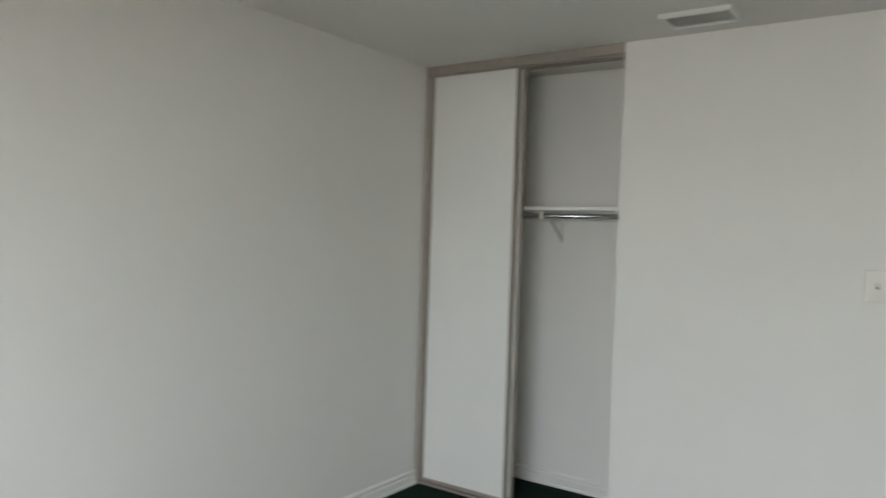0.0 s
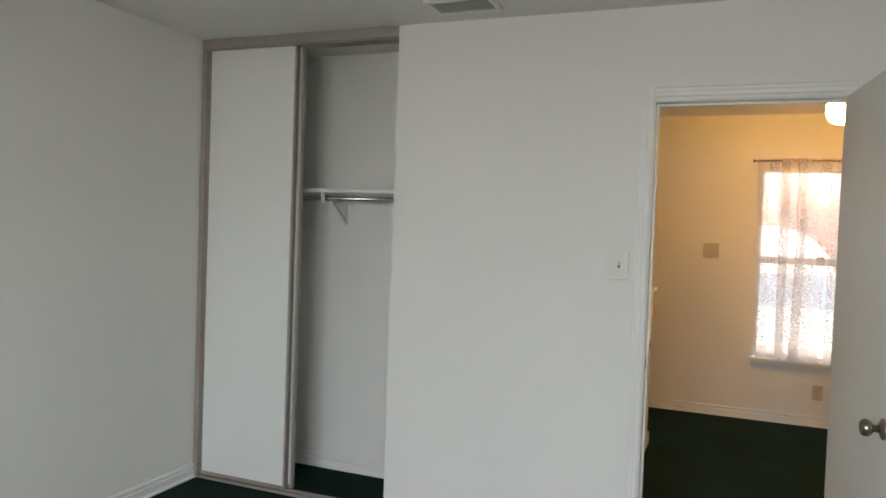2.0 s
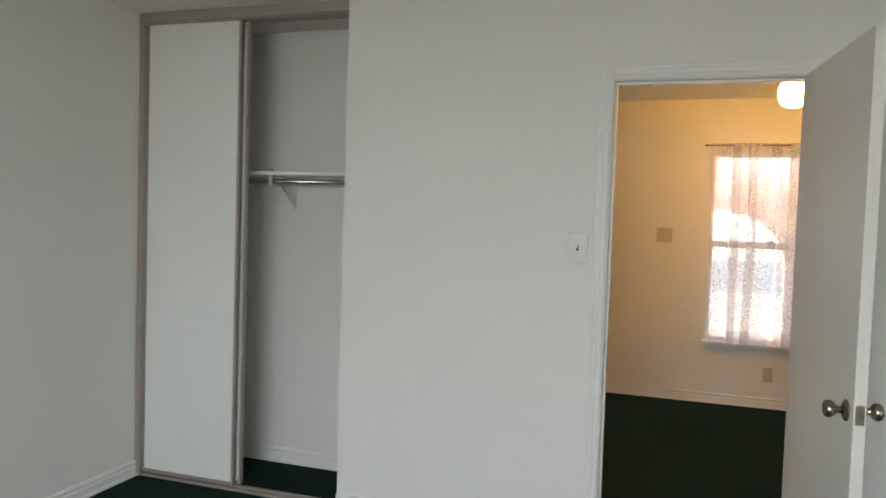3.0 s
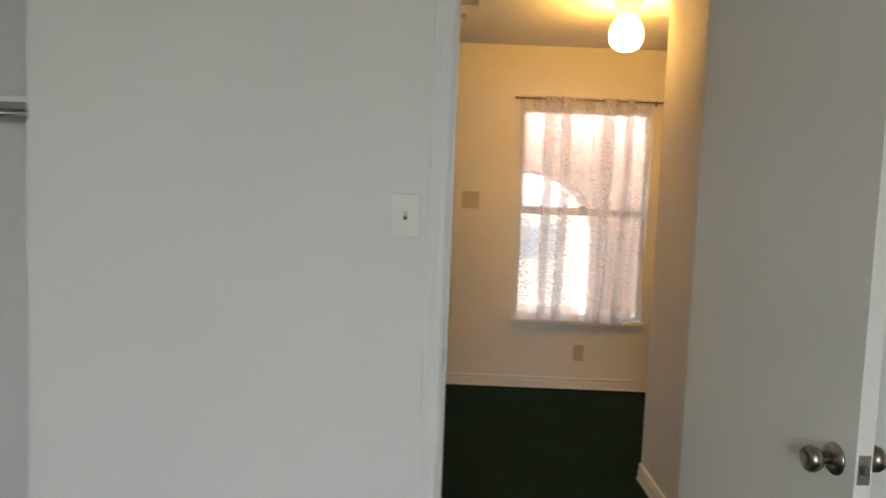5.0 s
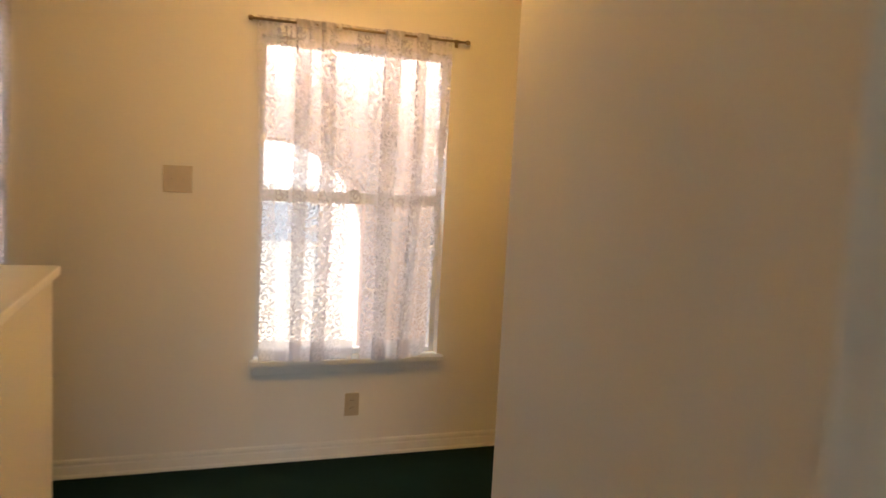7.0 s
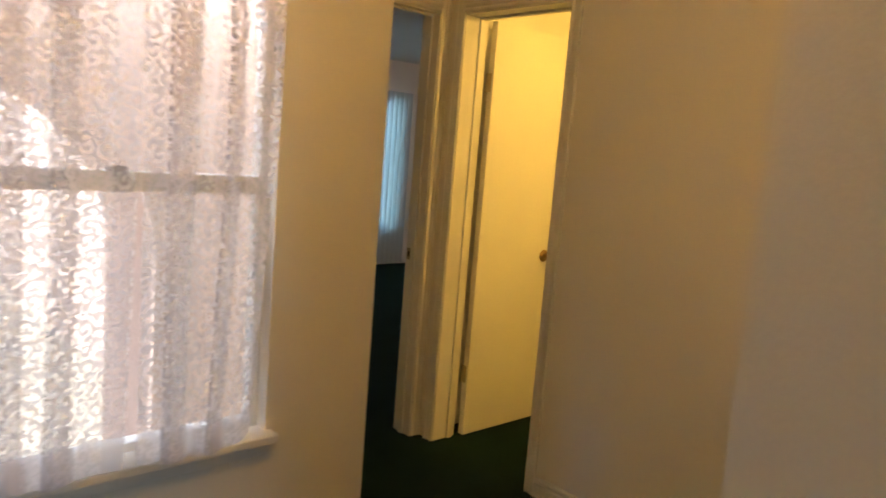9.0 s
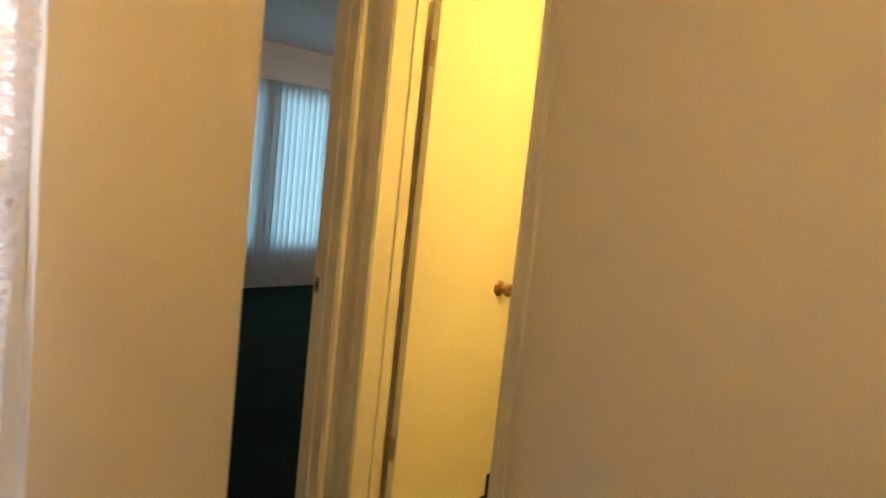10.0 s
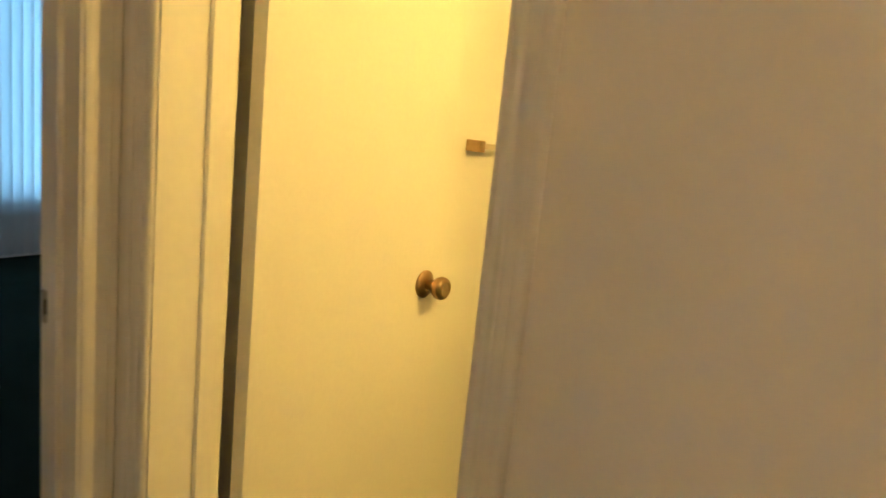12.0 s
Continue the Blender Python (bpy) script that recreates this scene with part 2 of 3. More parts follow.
def base_run(name, x0, y0, x1, y1, nx, ny, label="white painted wooden baseboard with a rounded top"):
    """A baseboard along a wall from (x0, y0) to (x1, y1), standing out towards (nx, ny)."""
    bm = bmesh.new()
    prof = [(0, 0), (0.019, 0), (0.019, 0.012), (0.014, 0.018), (0.014, 0.050), (0.0125, 0.054), (0.006, 0.056), (0.006, 0.062), (0.012, 0.065), (0.0135, 0.072), (0.010, 0.081), (0, 0.084)]
    ra = [bm.verts.new((x0 + nx * d, y0 + ny * d, z)) for d, z in prof]
    rb = [bm.verts.new((x1 + nx * d, y1 + ny * d, z)) for d, z in prof]
    for i in range(len(prof)):
        k = (i + 1) % len(prof)
        bm.faces.new((ra[i], ra[k], rb[k], rb[i]))
    bm.faces.new(ra)
    bm.faces.new(rb[::-1])
    bmesh.ops.recalc_face_normals(bm, faces=bm.faces)
    return structure(name, bm, TRIM, label, "baseboard")


CW = 0.058  # casing width
base_run("baseboard", 0, -5.2, 0, 0.02, 1, 0)
base_run("baseboard", CLX, 0, DX0 - CW - 0.004, 0, 0, -1)
base_run("baseboard", DX1 + CW + 0.004, 0, 4.9, 0, 0, -1)
base_run("baseboard", 0.0, 0.50, CLX, 0.50, 0, -1)
base_run("baseboard", 2.0, WY, WEX, WY, 0, -1)
base_run("baseboard", KX, T, KX, KY, -1, 0)
base_run("baseboard", CX, T, CX, CY0 - CW - 0.004, -1, 0)
base_run("baseboard", WEX, WY, WEX, BY, 1, 0)
base_run("baseboard", WEX, FY, 9.68, FY, 0, -1)


def casing_strip(length, width=CW):
    """A moulded casing strip along +z, back at y=0, standing out to -y; inner edge at x=0."""
    bm = bmesh.new()
    w = width
    prof = [(0, 0), (0, -0.006), (0.003, -0.0095), (0.009, -0.0115), (0.016, -0.0105), (w * 0.36, -0.008), (w * 0.42, -0.0078), (w * 0.50, -0.0105), (w * 0.64, -0.0125), (w * 0.72, -0.0118), (w * 0.76, -0.0145), (w * 0.90, -0.016), (w * 0.97, -0.015), (w, -0.011), (w, 0)]
    ra = [bm.verts.new((x, y, 0)) for x, y in prof]
    rb = [bm.verts.new((x, y, length)) for x, y in prof]
    for i in range(len(prof)):
        k = (i + 1) % len(prof)
        bm.faces.new((ra[i], ra[k], rb[k], rb[i]))
    bm.faces.new(ra)
    bm.faces.new(rb[::-1])
    bmesh.ops.recalc_face_normals(bm, faces=bm.faces)
    return bm


def door_frame(name, m, width, height, depth, label, stop=0.07, casing_back=True):
    """A lined and cased doorway. In m's frame the opening runs along +x from 0, the near wall face is y=0 and the wall goes to y=depth."""
    ob = thing(name, m, label, "door frame", kind="structure")
    for nm, r in (("jamb", (-J, -0.002, 0, 0, depth + 0.002, height)), ("jamb", (width, -0.002, 0, width + J, depth + 0.002, height)),
                  ("head_jamb", (-J, -0.002, height, width + J, depth + 0.002, height + J - 0.001))):
        part(nm, boxes(r, bevel=0.0015), TRIM, ob)
    s0, s1 = stop, stop + 0.032
    for nm, r in (("door_stop", (0, s0, 0, 0.011, s1, height)), ("door_stop", (width - 0.011, s0, 0, width, s1, height)), ("door_stop", (0.011, s0, height - 0.011, width - 0.011, s1, height))):
        part(nm, boxes(r, bevel=0.002), TRIM, ob)
    rv = 0.004
    sides = [(1, 0.0)] + ([(-1, depth)] if casing_back else [])
    for sgn, y in sides:
        f = Matrix.Translation((0, y, 0)) @ Matrix.Diagonal((1, sgn, 1, 1))
        left = moved(casing_strip(height + rv + CW), f @ Matrix.Translation((-rv, 0, 0)) @ Matrix.Diagonal((-1, 1, 1, 1)))
        right = moved(casing_strip(height + rv + CW), f @ Matrix.Translation((width + rv, 0, 0)))
        top = moved(casing_strip(width + 2 * rv), f @ Matrix.Translation((-rv, 0, height + rv)) @ Matrix(((0, 0, 1, 0), (0, 1, 0, 0), (1, 0, 0, 0), (0, 0, 0, 1))))
        for b in (left, right, top):
            bmesh.ops.recalc_face_normals(b, faces=b.faces)
            part("casing", b, TRIM, ob)
    return ob


def strike_plate(parent, x, y, z, sx):
    """A latch plate on a jamb's face, facing sx along x."""
    p = part("strike_plate", boxes((x, y - 0.014, z - 0.029, x + sx * 0.002, y + 0.014, z + 0.029)), NICKEL, parent, "dark tarnished metal strike plate")
    part("latch_hole_shade", boxes((x + sx * 0.002, y - 0.007, z - 0.013, x + sx * 0.0026, y + 0.007, z + 0.013)), DARK, p)


f = door_frame("door_frame_1", Matrix.Translation((DX0, 0, 0)), DX1 - DX0, DZ, T, "white painted bedroom door frame with moulded casing", stop=0.04)
strike_plate(f, 0.0, 0.02, 0.90, 1)
f = door_frame("door_frame_2", pose(CX, CY1, 0, 0, 0, -90), CY1 - CY0, DZH, TB, "cream painted bathroom door frame with moulded casing", stop=0.085)
f = door_frame("door_frame_3", Matrix.Translation((BX0, BY, 0)), BX1 - BX0, DZH, T, "cream painted living room door frame with moulded casing", stop=0.045)
strike_plate(f, BX1 - BX0, 0.10, 0.919, -1)

# ---------------------------------------------------------------- doors


def knob_parts(parent, m, metal):
    """A round door knob with its rose; m carries +z to the way that it stands out."""
    rose = part("rose", moved(lathe([(0.033, 0), (0.033, 0.003), (0.030, 0.006), (0.022, 0.009), (0.016, 0.011)]), m), metal, parent)
    part("knob", moved(lathe([(0.012, 0.008), (0.011, 0.026), (0.014, 0.031), (0.022, 0.036), (0.0265, 0.044), (0.027, 0.052), (0.024, 0.060), (0.017, 0.0635), (0.0155, 0.0622), (0.006, 0.0622)]), m), metal, rose)


def hinge(parent, x, y, z, metal):
    h = part("hinge", moved(lathe([(0.006, -0.045), (0.006, 0.045)], steps=10), Matrix.Translation((x, y, z))), metal, parent)
    part("hinge_leaf", boxes((x - 0.002, y - 0.03, z - 0.044, x + 0.0, y - 0.002, z + 0.044)), metal, h)


def flush_door(name, m, width, label, knob_z, metal, hinge_metal, height=DZ, hinges=(0.33, 1.03, 1.75), thick=0.035):
    """A flush door leaf. In m's frame it runs along +x from the hinge, with its faces at y=0 and y=thick."""
    d = thing(name, m, label, "door", kind="structure")
    part("leaf", boxes((0.0, 0, 0.012, width, thick, height - 0.004), bevel=0.0015), DOORP, d)
    kx = width - 0.062
    knob_parts(d, Matrix.Translation((kx, 0, knob_z)) @ Matrix.Rotation(radians(90), 4, "X"), metal)
    knob_parts(d, Matrix.Translation((kx, thick, knob_z)) @ Matrix.Rotation(radians(-90), 4, "X"), metal)
    lp = part("latch_plate", boxes((width, thick / 2 - 0.0125, knob_z - 0.029, width + 0.0015, thick / 2 + 0.0125, knob_z + 0.029)), metal, d)
    part("latch", boxes((width + 0.0015, thick / 2 - 0.006, knob_z - 0.008, width + 0.009, thick / 2 + 0.006, knob_z + 0.008), bevel=0.002), metal, lp)
    for z in hinges:
        hinge(d, -0.004, thick + 0.004, z, hinge_metal)
    return d


# bedroom door, open at a right angle into the room
flush_door("door_1", pose(DX1 - 0.037, -0.018, 0, 0, 0, -84.0), 0.76, "white painted flush bedroom door standing wide open", 0.90, NICKEL, NICKEL)
# bathroom door, open at a right angle into the bathroom
flush_door("door_2", pose(CX + TB + 0.026, CY1 - 0.042, 0, 0, 0, 0), 0.562, "cream painted flush bathroom door standing open", 0.922, BRASS, NICKEL, DZH, (0.33, 1.78))

# narrow closet door ajar in the hall, beside the half wall
d = thing("door_3", Matrix.Translation((2.295, 0.16, 0)), "white painted hall door with an aged metal knob", "door", kind="structure")
part("leaf", boxes((0, 0, 0.012, 0.035, 0.60, DZ), bevel=0.0015), DOORP, d)
knob_parts(d, Matrix.Translation((0.035, 0.54, 0.885)) @ Matrix.Rotation(radians(90), 4, "Y"), NICKEL)

# ---------------------------------------------------------------- half wall by the stair
hw = thing("half_wall", (2.184, 0.80, 0), "cream painted half wall with a wooden cap", "half wall", kind="structure")
part("wall_body", boxes((-0.055, 0, 0, 0.085, 1.185, 1.075)), WALL, hw)
part("cap", boxes((-0.075, -0.01, 1.075, 0.105, 1.205, 1.103), bevel=0.006), TRIM, hw)
part("baseboard", boxes((0.085, 0, 0, 0.097, 1.197, 0.083), (-0.055, 1.185, 0, 0.085, 1.197, 0.083), bevel=0.003), TRIM, hw)

# ---------------------------------------------------------------- closet
tr = thing("closet_track", (0, 0, 0), "brownish metal top track and fascia of the closet", "closet track", kind="structure")
part("fascia", boxes((0.0, -0.004, CZ - 0.052, CLX, 0.012, CZ - 0.001), bevel=0.002), ALU, tr)
part("lip", boxes((0.0, 0.012, CZ - 0.058, CLX, 0.024, CZ - 0.03), (0.0, 0.057, CZ - 0.058, CLX, 0.061, CZ - 0.02), (0.0, 0.098, CZ - 0.058, CLX, 0.103, CZ - 0.001)), ALU, tr)
part("side_channel", boxes((0.0, 0.0, 0.0, 0.028, 0.10, CZ - 0.059), bevel=0.002), ALU, tr)
part("bottom_track", boxes((0.028, 0.010, 0.0, CLX, 0.092, 0.006), (0.028, 0.010, 0.006, CLX, 0.014, 0.016), (0.028, 0.05, 0.006, CLX, 0.054, 0.016)), ALU, tr)


def sliding_door(name, x0, x1, y, label):
    d = thing(name, (x0, y, 0), label, "sliding door", "closet doors", kind="structure")
    w, z0, z1 = x1 - x0, 0.018, CZ - 0.035
    part("panel", boxes((0.006, 0.004, z0, w - 0.010, 0.016, z1)), PANEL, d)
    for nm, r in (("stile", (0, -0.004, z0, 0.006, 0.022, z1)), ("stile", (w - 0.012, -0.004, z0, w, 0.022, z1)), ("rail", (0.006, -0.002, z0, w - 0.012, 0.020, z0 + 0.018))):
        part(nm, boxes(r, bevel=0.0012), ALU, d)
    return d


sliding_door("closet_door", 0.030, 0.597, 0.030, "white closet sliding door with brownish metal edges")
sliding_door("closet_door", 0.045, 0.618, 0.068, "white closet sliding door parked behind the front one")

sh = thing("closet_shelf", (0, 0, 0), "white painted closet shelf on a cleat", "shelf")
part("board", boxes((0.0, 0.21, 1.631, CLX, 0.50, 1.651), bevel=0.0015), TRIM, sh)
part("cleat", boxes((0.0, 0.48, 1.57, CLX, 0.50, 1.635)), TRIM, sh)
rd = thing("closet_rod", (0, 0.27, 1.60), "dull metal closet rod under the shelf", "closet rod")
part("rod", moved(lathe([(0.0145, 0.0), (0.0145, CLX - 0.004)], axis="x", steps=16), Matrix.Translation((0.002, 0, 0))), CHROME, rd)
part("end_socket", moved(lathe([(0.028, 0.0), (0.028, 0.012)], axis="x", steps=16), Matrix.Translation((CLX - 0.014, 0, 0))), PLATEW, rd)
br = thing("shelf_bracket", (0.655, 0.50, 1.60), "white metal shelf and rod bracket", "bracket")
part("arm", boxes((-0.008, -0.27, 0.022, 0.008, 0, 0.034), bevel=0.002), PLATEW, br)
part("back_plate", boxes((-0.010, -0.004, -0.15, 0.010, 0.0, 0.034)), PLATEW, br)
bm = boxes((-0.004, -0.33, -0.006, 0.004, 0, 0.006))
part("strut", moved(bm, Matrix.Translation((0, 0, -0.13)) @ Matrix.Rotation(radians(-36), 4, "X")), PLATEW, br)
part("rod_hook", boxes((-0.010, -0.272, -0.022, 0.010, -0.262, 0.03), (-0.010, -0.262, -0.022, 0.010, -0.236, -0.014), bevel=0.002), PLATEW, br)

# ---------------------------------------------------------------- switch plates and outlets


def plate(name, m, w, h, kind, material, label, category):
    """A wall plate: in m's frame it stands out to -y."""
    p = thing(name, m, label, category)
    part("cover", boxes((-w / 2, -0.006, -h / 2, w / 2, 0, h / 2), bevel=0.0022), material, p)
    gangs = (-0.023, 0.023) if kind == "double" else (0.0,)
    for gx in gangs:
        if kind in ("single", "double"):
            part("toggle_slot", boxes((gx - 0.005, -0.0066, -0.012, gx + 0.005, -0.0058, 0.012)), DARK if kind == "single" else material, p)
            part("toggle", moved(boxes((-0.0036, -0.012, -0.0045, 0.0036, 0.0, 0.0045), bevel=0.001), Matrix.Translation((gx, -0.0055, 0.002)) @ Matrix.Rotation(radians(-25), 4, "X")), material, p)
            for z in (-0.030, 0.030):
                part("screw", moved(lathe([(0.0032, 0), (0.0028, 0.0015)], steps=10), Matrix.Translation((gx, -0.006, z)) @ Matrix.Rotation(radians(90), 4, "X")), material, p)
        else:
            for z in (-0.0195, 0.0195):
                face = part("socket", moved(lathe([(0.0165, 0), (0.016, 0.0022)], steps=20), Matrix.Translation((0, -0.0055, z)) @ Matrix.Rotation(radians(90), 4, "X")), material, p)
                for sx in (-0.0062, 0.0062):
                    part("slot", boxes((sx - 0.0012, -0.0082, z - 0.001, sx + 0.0012, -0.0076, z + 0.007)), DARK, face)
    return p


plate("light_switch", Matrix.Translation((2.315, 0, 1.326)), 0.084, 0.128, "single", PLATEW, "white plastic light switch plate by the bedroom door", "light switch")
plate("light_switch", Matrix.Translation((2.595, WY, 1.347)), 0.122, 0.120, "double", PLATE, "ivory plastic double light switch plate on the hall wall", "light switch")
plate("wall_outlet", Matrix.Translation((3.428, WY, 0.267)), 0.072, 0.116, "outlet", PLATE, "ivory plastic wall outlet below the window", "wall outlet")

# ---------------------------------------------------------------- ceiling vents of the bedroom and the hall


def ceiling_vent(x, y, label):
    """A square-cornered register on the ceiling, with slanted slats along x."""
    vt = thing("ceiling_vent", (x, y, CZ), label, "ceiling vent")
    part("frame", boxes((-0.15, -0.10, -0.022, 0.15, -0.082, 0), (-0.15, 0.082, -0.022, 0.15, 0.10, 0), (-0.15, -0.082, -0.022, -0.13, 0.082, 0), (0.13, -0.082, -0.022, 0.15, 0.082, 0), bevel=0.003), TRIM, vt)
    # flat dark sheet coloured as the shade behind the slats
    part("shade_backing", boxes((-0.13, -0.082, -0.003, 0.13, 0.082, -0.001)), DARK, vt)
    for i in range(6):
        part("slat", moved(boxes((-0.128, -0.012, -0.0008, 0.128, 0.012, 0.0008)), Matrix.Translation((0, -0.066 + i * 0.0265, -0.012)) @ Matrix.Rotation(radians(38), 4, "X")), TRIM, vt)
    return vt


ceiling_vent(1.64, -0.265, "white metal ceiling air vent with slanted slats")
ceiling_vent(2.43, 1.89, "white metal air vent in the hall ceiling")

# ---------------------------------------------------------------- hall ceiling lamp
GLOW = bpy.data.materials.new("lit_globe")
GLOW.use_nodes = True
gb = GLOW.node_tree.nodes["Principled BSDF"]
gb.inputs["Base Color"].default_value, gb.inputs["Roughness"].default_value = (0.9, 0.85, 0.75, 1), 0.2
gb.inputs["Emission Color"].default_value, gb.inputs["Emission Strength"].default_value = (1.0, 0.51, 0.115, 1), 43.0
lamp = thing("ceiling_lamp", (3.355, 1.86, CZ), "lit white glass jar lamp close under the hall ceiling", "ceiling lamp")
part("canopy", lathe([(0.050, -0.086), (0.056, -0.074), (0.062, -0.030), (0.072, -0.022), (0.078, -0.010), (0.080, 0.0)]), TRIM, lamp)
part("globe", lathe([(0.012, -0.262), (0.038, -0.257), (0.064, -0.242), (0.081, -0.220), (0.088, -0.190), (0.087, -0.150), (0.078, -0.118), (0.062, -0.096), (0.050, -0.086)]), GLOW, lamp)

# ---------------------------------------------------------------- hall windows and curtains


def glass_material(name="window_glass", tint=(0.93, 0.95, 0.95, 1)):
    m = bpy.data.materials.new(name)
    m.use_nodes = True
    nt = m.node_tree
    nt.nodes.remove(nt.nodes["Principled BSDF"])
    out = nt.nodes["Material Output"]
    t, g, x, fr = (nt.nodes.new(n) for n in ("ShaderNodeBsdfTransparent", "ShaderNodeBsdfGlossy", "ShaderNodeMixShader", "ShaderNodeFresnel"))
    g.inputs["Roughness"].default_value = 0.02
    t.inputs["Color"].default_value = tint
    nt.links.new(fr.outputs[0], x.inputs[0])
    nt.links.new(t.outputs[0], x.inputs[1])
    nt.links.new(g.outputs[0], x.inputs[2])
    nt.links.new(x.outputs[0], out.inputs[0])
    return m


GLASS = glass_material()
TINTED = glass_material("teal_tinted_glass", (0.80, 0.93, 0.98, 1))


def lace_material():
    """Thin white lace: thread scrolls over a net, with sheer columns and a dense hem; u runs along the cloth, v up it, in metres."""
    m = bpy.data.materials.new("white_lace")
    m.use_nodes = True
    nt = m.node_tree
    nt.nodes.remove(nt.nodes["Principled BSDF"])
    out = nt.nodes["Material Output"]

    def n(kind, **kw):
        node = nt.nodes.new(kind)
        for k, v in kw.items():
            node.inputs[k].default_value = v
        return node

    def math_node(op, a, b=None, c=None):
        node = nt.nodes.new("ShaderNodeMath")
        node.operation = op
        for i, s in enumerate((a, b, c)):
            if s is None:
                continue
            if isinstance(s, (int, float)):
                node.inputs[i].default_value = s
            else:
                nt.links.new(s, node.inputs[i])
        return node.outputs[0]

    uv = nt.nodes.new("ShaderNodeUVMap")
    uv.uv_map = "cloth"
    sep = nt.nodes.new("ShaderNodeSeparateXYZ")
    nt.links.new(uv.outputs[0], sep.inputs[0])
    u, v = sep.outputs[0], sep.outputs[1]
    # scrolls: spiral threads about scattered centres
    vo = n("ShaderNodeTexVoronoi", Scale=25.0, Randomness=0.75)
    nt.links.new(uv.outputs[0], vo.inputs["Vector"])
    away = nt.nodes.new("ShaderNodeVectorMath")
    away.operation = "SUBTRACT"
    nt.links.new(uv.outputs[0], away.inputs[0])
    nt.links.new(vo.outputs["Position"], away.inputs[1])
    sp = nt.nodes.new("ShaderNodeSeparateXYZ")
    nt.links.new(away.outputs[0], sp.inputs[0])
    turn = math_node("ARCTAN2", sp.outputs[1], sp.outputs[0])
    curl = math_node("SINE", math_node("MULTIPLY_ADD", vo.outputs["Distance"], 12.5, turn))
    thread = math_node("GREATER_THAN", curl, 0.22)
    no = n("ShaderNodeTexNoise", Scale=30.0, Detail=2.0)
    nt.links.new(uv.outputs[0], no.inputs["Vector"])
    wisp = math_node("LESS_THAN", math_node("ABSOLUTE", math_node("SUBTRACT", no.outputs["Fac"], 0.5)), 0.022)
    scroll = math_node("MAXIMUM", thread, wisp)
    # sheer columns between the scrolled ones
    col = math_node("GREATER_THAN", math_node("SINE", math_node("MULTIPLY_ADD", u, 27.0, -1.6)), 0.62)
    pattern = math_node("MULTIPLY", scroll, math_node("SUBTRACT", 1.0, math_node("MULTIPLY", col, 0.7)))
    hem = math_node("LESS_THAN", v, 0.095)
    head = math_node("GREATER_THAN", v, 1.545)
    cover = math_node("MAXIMUM", math_node("MULTIPLY_ADD", pattern, 0.60, 0.20), math_node("MAXIMUM", math_node("MULTIPLY", hem, 0.66), math_node("MULTIPLY", head, 0.6)))
    d, tl, tr_, mx, mx2 = (nt.nodes.new(k) for k in ("ShaderNodeBsdfDiffuse", "ShaderNodeBsdfTranslucent", "ShaderNodeBsdfTransparent", "ShaderNodeMixShader", "ShaderNodeMixShader"))
    d.inputs["Color"].default_value = (0.84, 0.81, 0.82, 1)
    tl.inputs["Color"].default_value = (0.86, 0.82, 0.84, 1)
    mx.inputs[0].default_value = 0.6
    nt.links.new(d.outputs[0], mx.inputs[1])
    nt.links.new(tl.outputs[0], mx.inputs[2])
    nt.links.new(cover, mx2.inputs[0])
    nt.links.new(tr_.outputs[0], mx2.inputs[1])
    nt.links.new(mx.outputs[0], mx2.inputs[2])
    nt.links.new(mx2.outputs[0], out.inputs[0])
    return m


LACE = lace_material()


